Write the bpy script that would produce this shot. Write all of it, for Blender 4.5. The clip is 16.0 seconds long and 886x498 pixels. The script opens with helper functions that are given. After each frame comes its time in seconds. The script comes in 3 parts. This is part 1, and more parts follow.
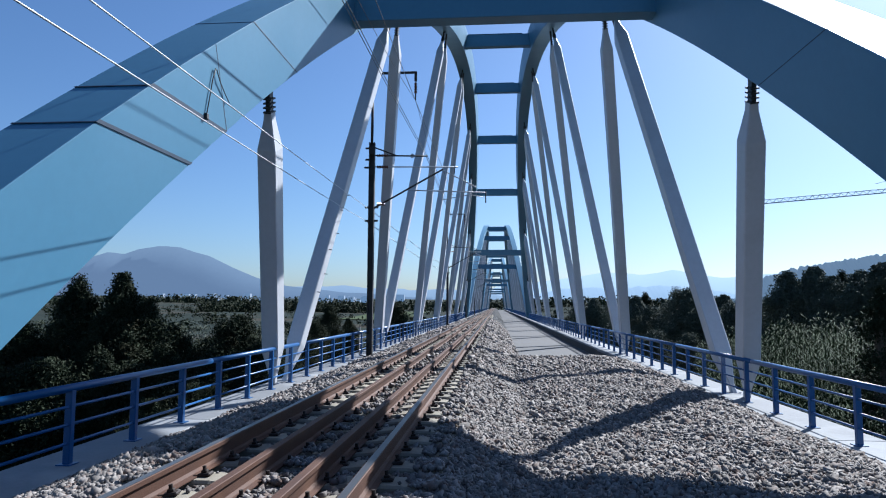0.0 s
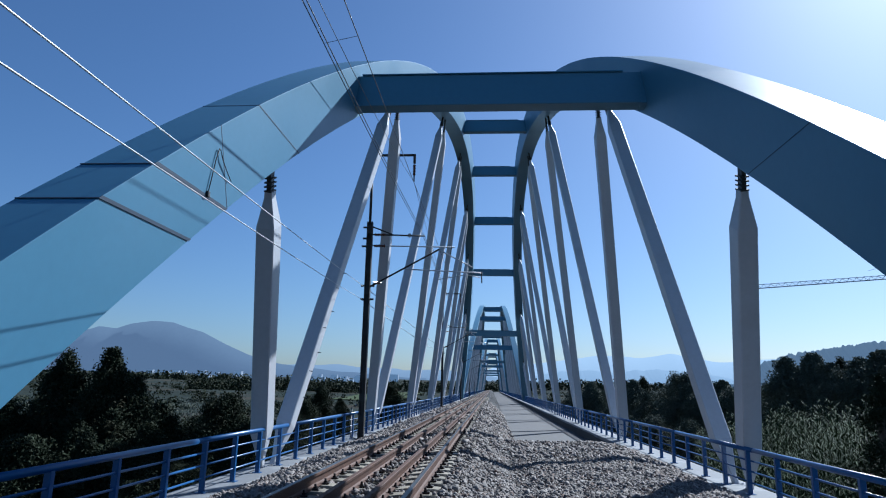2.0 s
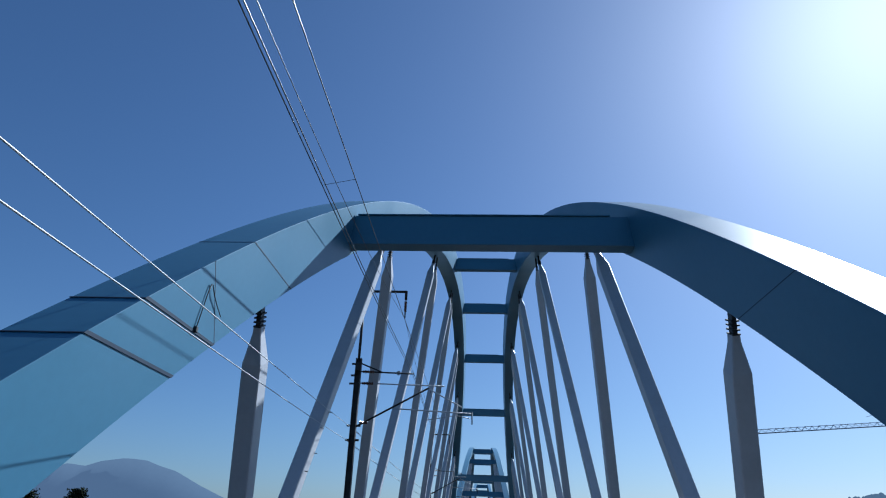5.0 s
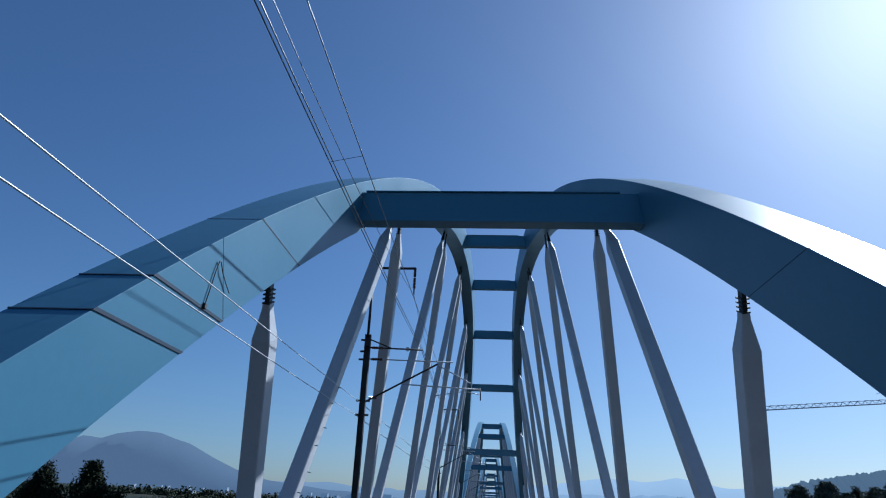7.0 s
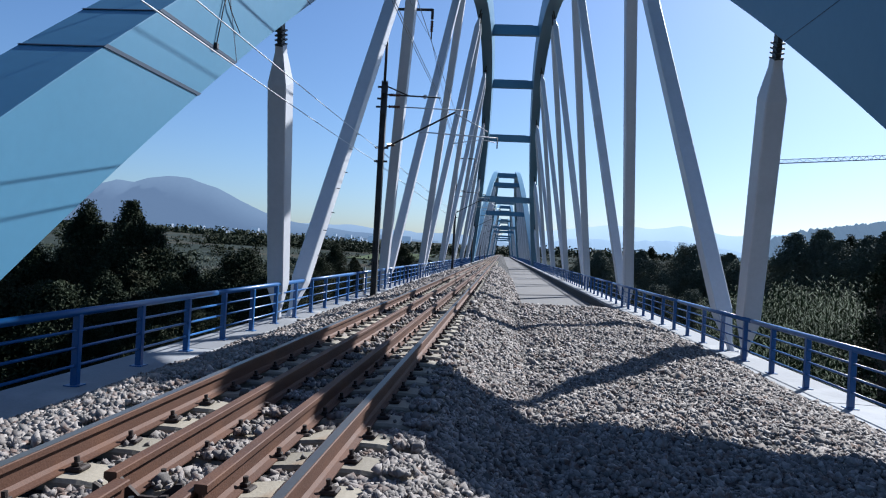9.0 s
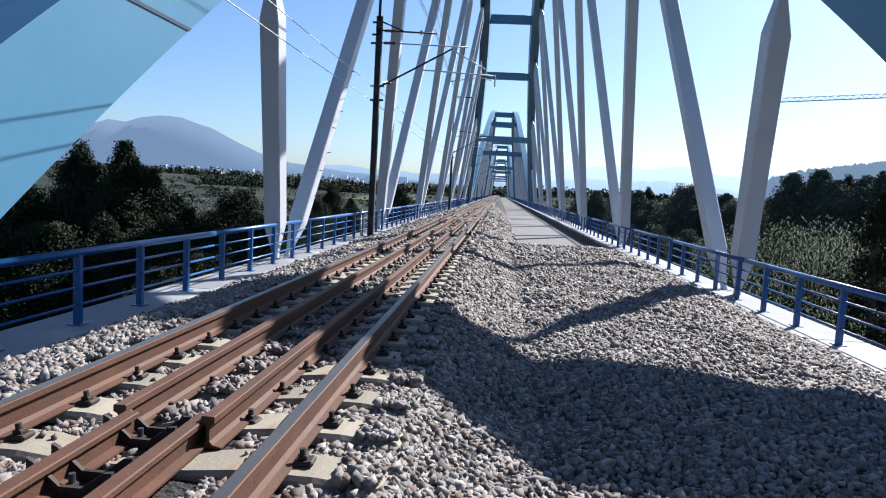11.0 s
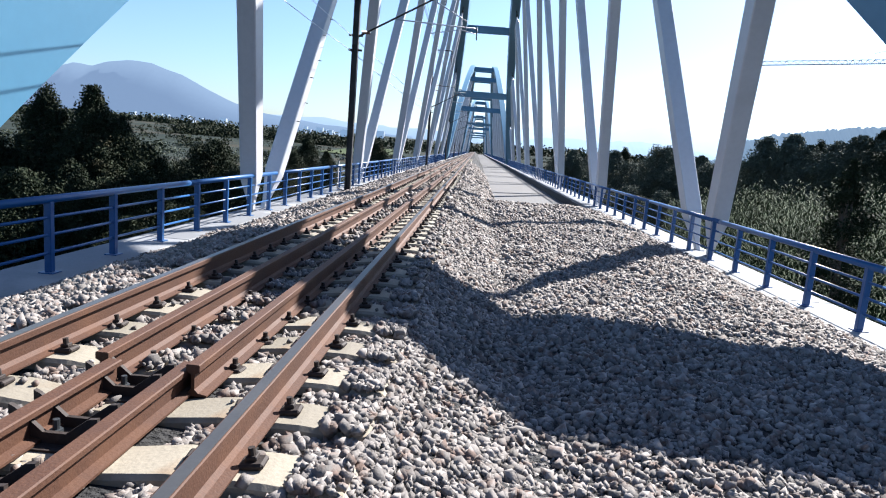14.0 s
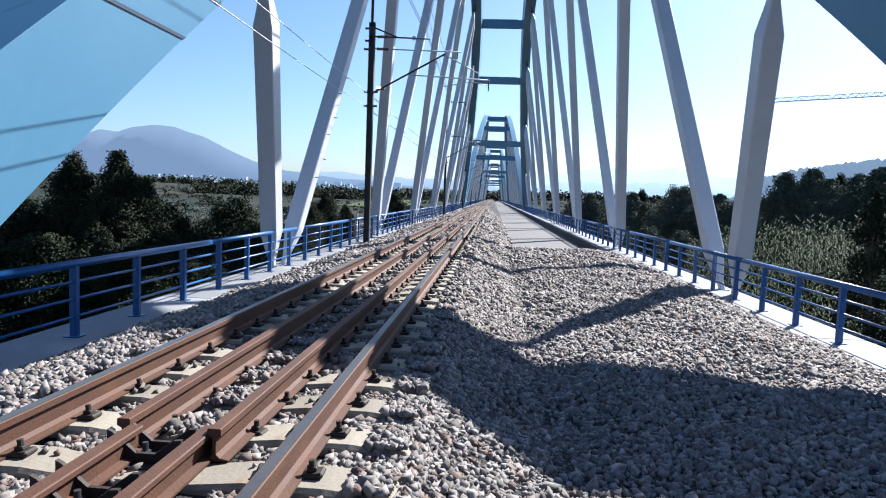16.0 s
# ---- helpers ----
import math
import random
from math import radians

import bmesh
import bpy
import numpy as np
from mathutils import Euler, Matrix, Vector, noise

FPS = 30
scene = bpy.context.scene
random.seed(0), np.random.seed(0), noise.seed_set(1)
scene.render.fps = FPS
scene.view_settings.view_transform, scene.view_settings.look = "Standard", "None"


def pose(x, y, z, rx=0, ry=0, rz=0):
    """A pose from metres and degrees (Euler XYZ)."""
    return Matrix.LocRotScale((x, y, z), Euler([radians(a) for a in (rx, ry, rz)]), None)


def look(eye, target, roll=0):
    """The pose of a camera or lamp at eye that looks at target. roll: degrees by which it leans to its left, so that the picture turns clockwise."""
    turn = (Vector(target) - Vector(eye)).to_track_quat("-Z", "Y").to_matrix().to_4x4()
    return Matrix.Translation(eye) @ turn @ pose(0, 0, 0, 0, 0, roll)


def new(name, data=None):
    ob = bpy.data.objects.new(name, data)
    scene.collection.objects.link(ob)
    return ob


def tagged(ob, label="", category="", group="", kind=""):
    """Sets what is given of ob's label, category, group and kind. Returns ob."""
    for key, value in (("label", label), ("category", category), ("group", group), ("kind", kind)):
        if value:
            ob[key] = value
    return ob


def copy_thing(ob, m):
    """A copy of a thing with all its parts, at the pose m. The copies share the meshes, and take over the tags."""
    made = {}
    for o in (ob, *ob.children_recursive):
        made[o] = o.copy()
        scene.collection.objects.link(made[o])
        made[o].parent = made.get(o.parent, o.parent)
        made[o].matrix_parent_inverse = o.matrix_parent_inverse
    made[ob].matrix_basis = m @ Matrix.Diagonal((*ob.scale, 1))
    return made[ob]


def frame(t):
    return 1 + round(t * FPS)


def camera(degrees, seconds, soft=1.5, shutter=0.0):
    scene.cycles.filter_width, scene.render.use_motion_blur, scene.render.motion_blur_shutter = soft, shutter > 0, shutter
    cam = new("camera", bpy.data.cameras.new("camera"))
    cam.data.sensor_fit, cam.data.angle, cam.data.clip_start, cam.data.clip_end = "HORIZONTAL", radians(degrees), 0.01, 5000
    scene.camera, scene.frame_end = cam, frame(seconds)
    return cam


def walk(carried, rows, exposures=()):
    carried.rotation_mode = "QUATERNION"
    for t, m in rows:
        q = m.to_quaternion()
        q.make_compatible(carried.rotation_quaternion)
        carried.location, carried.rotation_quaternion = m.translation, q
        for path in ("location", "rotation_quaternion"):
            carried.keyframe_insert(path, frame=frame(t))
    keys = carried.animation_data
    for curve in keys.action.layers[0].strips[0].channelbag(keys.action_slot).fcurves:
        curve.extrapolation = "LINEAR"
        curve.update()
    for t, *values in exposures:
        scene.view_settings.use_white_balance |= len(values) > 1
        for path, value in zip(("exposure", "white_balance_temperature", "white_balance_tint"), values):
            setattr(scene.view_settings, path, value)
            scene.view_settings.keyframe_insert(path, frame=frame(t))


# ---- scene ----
cam = camera(69.05, 16.0, soft=1.1)
EYE = 1.75  # height of the lens over the ballast it is carried above
ROWS = [  # seconds, yaw, pitch, roll, and the sway of the hand
    (0.0, 4.74, 5.05, -0.25, 0.005, -0.006, -0.024), (0.5, 3.61, 7.91, -0.89, 0.007, -0.017, -0.033), (1.0, 3.01, 9.92, -1.91, 0.011, -0.029, -0.030),
    (1.5, 4.00, 11.65, -1.73, 0.013, -0.045, -0.018), (2.0, 4.48, 12.10, -1.18, 0.012, -0.025, -0.012), (2.5, 3.73, 13.50, -1.72, 0.001, -0.019, -0.004),
    (3.0, 3.67, 16.73, -1.55, -0.006, -0.028, 0.002), (3.5, 3.66, 17.90, -2.09, -0.006, -0.025, 0.013), (4.0, 3.58, 18.69, -1.91, -0.012, -0.022, 0.029),
    (4.5, 4.04, 22.80, -2.11, -0.017, -0.010, 0.043), (4.7, 4.02, 24.00, -2.16, -0.013, -0.005, 0.050), (6.8, 3.97, 24.43, -1.95, 0.017, 0.031, 0.099),
    (7.0, 4.81, 22.03, -2.51, 0.022, 0.041, 0.095), (7.5, 5.60, 14.53, -3.36, 0.018, 0.036, 0.060), (8.0, 5.02, 7.42, -3.55, 0.024, 0.009, 0.014),
    (8.5, 5.11, 1.98, -3.52, 0.028, 0.012, 0.002), (9.0, 5.25, 0.05, -3.20, 0.026, 0.010, -0.008), (9.5, 4.98, -2.22, -3.11, 0.026, 0.003, -0.013),
    (12.0, 4.26, -5.76, -3.42, 0.001, -0.026, -0.029), (12.5, 3.03, -6.48, -3.88, -0.015, -0.027, -0.036), (13.0, 2.47, -7.93, -4.17, -0.021, -0.022, -0.040),
    (13.5, 1.60, -9.20, -4.34, -0.033, -0.017, -0.051), (14.0, 2.21, -8.92, -4.59, -0.052, -0.003, -0.047), (14.5, 5.26, -9.15, -4.84, -0.079, 0.013, -0.051),
    (15.0, 5.55, -7.92, -4.04, -0.061, 0.034, -0.044), (15.5, 4.26, -7.48, -3.35, -0.046, 0.036, -0.037), (16.0, 4.23, -4.73, -2.21, -0.049, 0.021, -0.024)]
walk(cam, [(t, pose(x, y, EYE + z, 90 + p, 0, w) @ pose(0, 0, 0, 0, 0, -r)) for t, w, p, r, x, y, z in ROWS],
     exposures=[(0.0, 1.18, 5300, 8), (1.5, 0.9, 5100, 6), (4.5, 0.58, 4950, 5), (7.0, 0.53, 4950, 5), (8.0, 0.88, 5200, 6), (9.0, 1.2, 5450, 9), (12.0, 1.68, 5750, 10), (14.0, 1.88, 5800, 10), (15.0, 1.94, 5800, 10), (16.0, 1.76, 5650, 10)])

# ---- sky and sun ----
SUN_AZ, SUN_EL = radians(38.6), radians(38.4)  # from +y towards +x
world = bpy.data.worlds.new("sky")
scene.world = world
world.use_nodes = True
wn = world.node_tree.nodes
sky = wn.new("ShaderNodeTexSky")
sky.sky_type = "NISHITA"
sky.sun_disc = False
sky.sun_elevation, sky.sun_rotation = SUN_EL, SUN_AZ
sky.altitude, sky.air_density, sky.dust_density, sky.ozone_density = 50, 1.0, 1.0, 4.6
wn["Background"].inputs["Strength"].default_value = 0.050
world.node_tree.links.new(sky.outputs["Color"], wn["Background"].inputs["Color"])
sun = new("sun", bpy.data.lights.new("sun", "SUN"))
sun.data.energy, sun.data.angle, sun.data.color = 5.0, radians(0.55), (1.0, 0.91, 0.79)
to_sun = Vector((math.sin(SUN_AZ) * math.cos(SUN_EL), math.cos(SUN_AZ) * math.cos(SUN_EL), math.sin(SUN_EL)))
sun.matrix_world = look(to_sun * 300, (0, 0, 0))


# ---- materials ----
def material(name, color, rough=0.6, metal=0.0, scale=3.0, vary=0.12, fine=60.0, bump=0.1, spots=None, spot_at=(0.58, 0.7),
             per="none", depth=0.01, spec=0.5, spread=0.28):
    """Two scales of variation, relief, and spots of a second colour where given."""
    m = bpy.data.materials.new(name)
    m.use_nodes = True
    nt = m.node_tree
    n, l = nt.nodes, nt.links
    b = n["Principled BSDF"]
    b.inputs["Metallic"].default_value = metal
    b.inputs["Specular IOR Level"].default_value = spec
    tc = n.new("ShaderNodeTexCoord")
    coarse, grain = n.new("ShaderNodeTexNoise"), n.new("ShaderNodeTexNoise")
    for node, s, d in ((coarse, scale, 5), (grain, fine, 4)):
        node.inputs["Scale"].default_value, node.inputs["Detail"].default_value = s, d
        l.new(tc.outputs["Object"], node.inputs["Vector"])
    mix = n.new("ShaderNodeMath")
    mix.operation = "ADD"
    l.new(coarse.outputs["Fac"], mix.inputs[0])
    l.new(grain.outputs["Fac"], mix.inputs[1])
    value = n.new("ShaderNodeMapRange")
    value.inputs["From Min"].default_value, value.inputs["From Max"].default_value = 0.6, 1.4
    value.inputs["To Min"].default_value, value.inputs["To Max"].default_value = 1 - vary, 1 + vary
    l.new(mix.outputs[0], value.inputs["Value"])
    hsv = n.new("ShaderNodeHueSaturation")
    hsv.inputs["Color"].default_value = (*color, 1)
    last = value.outputs["Result"]
    if per != "none":
        rnd = n.new("ShaderNodeObjectInfo").outputs["Random"] if per == "object" else n.new("ShaderNodeNewGeometry").outputs["Random Per Island"]
        r = n.new("ShaderNodeMapRange")
        r.inputs["To Min"].default_value, r.inputs["To Max"].default_value = 1 - spread, 1 + spread
        l.new(rnd, r.inputs["Value"])
        mul = n.new("ShaderNodeMath")
        mul.operation = "MULTIPLY"
        l.new(last, mul.inputs[0])
        l.new(r.outputs["Result"], mul.inputs[1])
        last = mul.outputs[0]
    l.new(last, hsv.inputs["Value"])
    out = hsv.outputs["Color"]
    if spots:
        ramp = n.new("ShaderNodeMapRange")
        ramp.inputs["From Min"].default_value, ramp.inputs["From Max"].default_value = spot_at
        l.new(coarse.outputs["Fac"], ramp.inputs["Value"])
        mc = n.new("ShaderNodeMix")
        mc.data_type = "RGBA"
        l.new(ramp.outputs["Result"], mc.inputs[0])
        l.new(out, mc.inputs[6])
        mc.inputs[7].default_value = (*spots, 1)
        out = mc.outputs[2]
    l.new(out, b.inputs["Base Color"])
    rr = n.new("ShaderNodeMapRange")
    rr.inputs["To Min"].default_value, rr.inputs["To Max"].default_value = max(0.03, rough - 0.1), min(1, rough + 0.1)
    l.new(coarse.outputs["Fac"], rr.inputs["Value"])
    l.new(rr.outputs["Result"], b.inputs["Roughness"])
    if bump:
        bp = n.new("ShaderNodeBump")
        bp.inputs["Strength"].default_value, bp.inputs["Distance"].default_value = bump, depth
        l.new(grain.outputs["Fac"], bp.inputs["Height"])
        l.new(bp.outputs["Normal"], b.inputs["Normal"])
    return m


ARCH = material("arch_paint", (0.066, 0.172, 0.270), 0.42, scale=0.35, vary=0.06, fine=7, bump=0.03, spots=(0.060, 0.160, 0.254), spot_at=(0.55, 0.8))
SEAM = material("weld_seam", (0.010, 0.028, 0.060), 0.6, scale=3, vary=0.1, fine=60, bump=0.05)
HANGER = material("hanger_paint", (0.46, 0.47, 0.50), 0.4, scale=0.5, vary=0.07, fine=9, bump=0.03, spots=(0.36, 0.36, 0.37), spot_at=(0.6, 0.85))
FITTING = material("fitting_steel", (0.05, 0.055, 0.06), 0.5, metal=0.6, scale=6, vary=0.2, fine=80, bump=0.1)
RAILING = material("railing_paint", (0.009, 0.066, 0.200), 0.35, scale=1.5, vary=0.12, fine=40, bump=0.03, spots=(0.040, 0.080, 0.160), spot_at=(0.62, 0.85))
CONCRETE = material("concrete", (0.20, 0.206, 0.218), 0.85, scale=0.9, vary=0.14, fine=25, bump=0.25, spots=(0.275, 0.280, 0.285), spot_at=(0.55, 0.8), per="object")
SLAB = material("deck_slab", (0.085, 0.081, 0.080), 0.85, scale=0.6, vary=0.16, fine=20, bump=0.25, spots=(0.085, 0.080, 0.078), spot_at=(0.5, 0.75))
SLEEPER = material("sleeper_concrete", (0.205, 0.180, 0.138), 0.85, scale=2.5, vary=0.16, fine=45, bump=0.3, spots=(0.176, 0.120, 0.072), spot_at=(0.58, 0.8), per="object")
RUST = material("rusted_rail", (0.058, 0.021, 0.008), 0.75, metal=0.15, scale=3, vary=0.25, fine=70, bump=0.3, spots=(0.080, 0.032, 0.012), spot_at=(0.5, 0.75))
DARKRUST = material("dark_rusted_steel", (0.022, 0.014, 0.011), 0.75, metal=0.2, scale=5, vary=0.3, fine=70, bump=0.3)
POLISHED = material("polished_rail_head", (0.075, 0.072, 0.07), 0.38, metal=0.5, scale=2, vary=0.15, fine=50, bump=0.05)
# near-black: the shade in the gaps between the stones is in this colour
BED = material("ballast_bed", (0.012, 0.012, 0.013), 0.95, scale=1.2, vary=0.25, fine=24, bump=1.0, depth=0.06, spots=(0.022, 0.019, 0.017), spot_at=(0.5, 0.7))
STONE = material("ballast_stone", (0.176, 0.158, 0.146), 0.9, scale=9, vary=0.16, fine=90, bump=0.3, spots=(0.118, 0.080, 0.064), spot_at=(0.52, 0.66), per="island", spread=0.45)
ALU = material("aluminium_wire", (0.62, 0.62, 0.62), 0.35, metal=0.7, scale=5, vary=0.1, fine=60, bump=0)
WIRE = material("wire_metal", (0.16, 0.15, 0.14), 0.35, metal=0.9, scale=5, vary=0.1, fine=60, bump=0)
MAST = material("mast_steel", (0.018, 0.016, 0.016), 0.6, metal=0.1, scale=3, vary=0.2, fine=50, bump=0.1)
INSULATOR = material("insulator", (0.10, 0.045, 0.03), 0.25, scale=8, vary=0.1, fine=60, bump=0)


# ---- builders ----
def mesh_of(name, bm, mat, smooth=False):
    me = bpy.data.meshes.new(name)
    bm.normal_update()
    bm.to_mesh(me)
    bm.free()
    me.materials.append(mat)
    if smooth:
        for p in me.polygons:
            p.use_smooth = True
    return me


def part(name, bm, mat, parent=None, label="", smooth=False):
    ob = new(name, mesh_of(name, bm, mat, smooth))
    ob.parent = parent
    return tagged(ob, label)


def piece(name, me, parent, m):
    ob = new(name, me)
    ob.parent = parent
    ob.matrix_basis = m
    return ob


def thing(name, label, category, group="", kind="", at=(0, 0, 0)):
    ob = new(name)
    ob.location = at
    ob.empty_display_size = 0.2
    return tagged(ob, label, category, group, kind)


def box(bm, lo, hi, bevel=0.0):
    vs = [bm.verts.new((x, y, z)) for x in (lo[0], hi[0]) for y in (lo[1], hi[1]) for z in (lo[2], hi[2])]
    fs = [bm.faces.new([vs[i] for i in q]) for q in ((0, 1, 3, 2), (4, 6, 7, 5), (0, 4, 5, 1), (2, 3, 7, 6), (0, 2, 6, 4), (1, 5, 7, 3))]
    if bevel:
        es = list({e for f in fs for e in f.edges})
        bmesh.ops.bevel(bm, geom=es, offset=bevel, segments=1, affect="EDGES", profile=0.5)
    return bm


def loft(bm, rings, closed=True, caps=True):
    """Faces between rings of points that have the same count."""
    vr = [[bm.verts.new(p) for p in r] for r in rings]
    n = len(vr[0])
    for a, b in zip(vr, vr[1:]):
        for i in range(n if closed else n - 1):
            j = (i + 1) % n
            bm.faces.new((a[i], a[j], b[j], b[i]))
    if caps and closed:
        bm.faces.new(vr[0][::-1])
        bm.faces.new(vr[-1])
    bmesh.ops.recalc_face_normals(bm, faces=bm.faces[:])
    return bm


def tube(bm, points, r, sides=8, caps=True):
    """A round bar along points."""
    pts = [Vector(p) for p in points]
    rings = []
    for i, p in enumerate(pts):
        d = (pts[min(i + 1, len(pts) - 1)] - pts[max(i - 1, 0)]).normalized()
        u = d.cross(Vector((0, 0, 1)) if abs(d.z) < 0.9 else Vector((1, 0, 0))).normalized()
        v = d.cross(u)
        rr = r[i] if isinstance(r, (list, tuple)) else r
        rings.append([p + rr * (math.cos(k * math.tau / sides) * u + math.sin(k * math.tau / sides) * v) for k in range(sides)])
    return loft(bm, rings, True, caps)


def rail_along(bm, profile, y0, y1, x, z, steps=1):
    rings = [[(x + px, y0 + (y1 - y0) * i / steps, z + pz) for px, pz in profile] for i in range(steps + 1)]
    return loft(bm, rings)


# ---- the bridge's measures ----
XC = 0.17           # middle of the bridge
LEAN = 0.14         # inward lean of the arches, metres per metre of height
CROWN_Y, HALF = 64.0, 59.35
PITCH = 121.5       # from span to span
SPANS = 4
RAIL_TOP = EYE - 1.24
KERB_L, KERB_R, SLAB_Z = EYE - 2.18, EYE - 2.33, EYE - 2.85
X_RAIL_L, X_RAIL_R = -5.78, 6.08
TRACK_X = -1.73
SLEEPER_Y, SLEEPER_STEP = 3.57, 0.55
FAR = 480.0
DEPTH, WIDTH, HANG = 1.50, 1.1, 0.1


def arch_bottom(d):
    return EYE + 21.10 - 6.111e-3 * d * d + 1.077e-7 * d ** 4 - 6.968e-11 * d ** 6


def arch_point(side, d, up, across, y_mid):
    """A point of the leaning rib: d along the bridge, up from its soffit, across from its middle plane."""
    z = arch_bottom(d)
    slope = (arch_bottom(d + 0.05) - arch_bottom(d - 0.05)) / 0.1
    k = math.hypot(1, slope)
    y, z = y_mid + d - slope / k * up, z + up / k
    x = side * (5.83 - LEAN * (z - EYE) + across * 0.990)
    return Vector((XC + x, y, z))


def arch_rib(side, y_mid, near):
    rib = thing("arch_rib", "pale blue painted steel box arch leaning inward over the railway bridge", "bridge arch", "arches of the bridge", at=(XC + side * 6.2, y_mid - HALF, EYE - 2.3))
    back = Matrix.Translation(-Vector(rib.location))
    cuts = [-HALF, -53.3, -49, -44, -33, -22, -11, 0, 11, 22, 33, 44, HALF] if near else [-HALF, -30, 0, 30, HALF]
    h, e = WIDTH / 2, 0.008
    ring = [(e, -h), (0, -h + e), (0, h - e), (e, h), (DEPTH - e, h), (DEPTH, h - e), (DEPTH, -h + e), (DEPTH - e, -h)]
    for a, b in zip(cuts, cuts[1:]):
        n = max(3, int((b - a) / (0.25 if near else 1.5)))
        bm = loft(bmesh.new(), [[arch_point(side, a + (b - a) * i / n, u, w, y_mid) for u, w in ring] for i in range(n + 1)])
        bm.transform(back)
        part("rib_segment", bm, ARCH, rib)
    if near:
        for zz, thick, proud in ((EYE + 2.17, 0.050, 0.014), (EYE + 2.96, 0.050, 0.014), (EYE + 5.12, 0.022, 0.006)) if side < 0 else ((EYE + 4.08, 0.014, 0.003), (EYE + 0.9, 0.014, 0.003)):
            path = [(0.0, -h - proud, 1), (DEPTH + proud, -h - proud, 1), (DEPTH + proud, -h - proud + 0.01, 0.4), (DEPTH + proud, h, 0.4)]
            def level(u, w, z):
                lo, hi = -HALF, 0.0
                for _ in range(40):
                    m = (lo + hi) / 2
                    lo, hi = (m, hi) if arch_point(side, m, u, w, y_mid).z < z else (lo, m)
                return arch_point(side, lo, u, w, y_mid)
            rings = []
            for u, w, f in path:
                outer = [level(u, w, zz), level(u, w, zz + thick * f)]
                u2, w2 = (u - proud - 0.02 if u > DEPTH else u), (w + proud + 0.02 if w < 0 else w)
                rings.append(outer + [level(u2, w2, zz + thick * f), level(u2, w2, zz)])
            bm = loft(bmesh.new(), rings)
            bm.transform(back)
            part("splice_joint", bm, SEAM, rib, "dark level splice joint across the arch plates")
        if side < 0:
            rings = [[arch_point(side, -53.3 + o, u, w, y_mid) for u in (0.0, DEPTH)] for o, w in ((-0.007, -h + 0.01), (-0.007, -h - 0.003), (0.007, -h - 0.003), (0.007, -h + 0.01))]
            bm = loft(bmesh.new(), [[r[k] for r in rings] for k in (0, 1)])
            bm.transform(back)
            part("weld_seam", bm, SEAM, rib, "thin weld seam square to the arch")
    return rib


def strut(y, z, half):
    """A box girder between the two ribs, with an overhanging top plate."""
    s = thing("cross_strut", "dark blue steel box girder joining the two arches overhead", "bridge strut", "struts between the arches", at=(XC, y, z))
    part("girder", box(bmesh.new(), (-half, 0, 0), (half, 0.52, 0.94), 0.015), ARCH, s)
    part("top_flange", box(bmesh.new(), (-half + 0.15, -0.06, 0.944), (half - 0.6, 0.58, 0.968)), ARCH, s)
    for e in (-1, 1):
        part("end_collar", box(bmesh.new(), (e * half - 0.12, -0.008, -0.012), (e * half + 0.10, 0.528, 0.94)), ARCH, s)
    return s


TOPS = (-51.0, -38.9, -23.3, -8.6)
NODES = (-46.1, -30.6, -15.3, 0.0)
STRUTS = (-46.6, -30.2, -15.6, -0.4, 14.8, 29.6, 45.6)


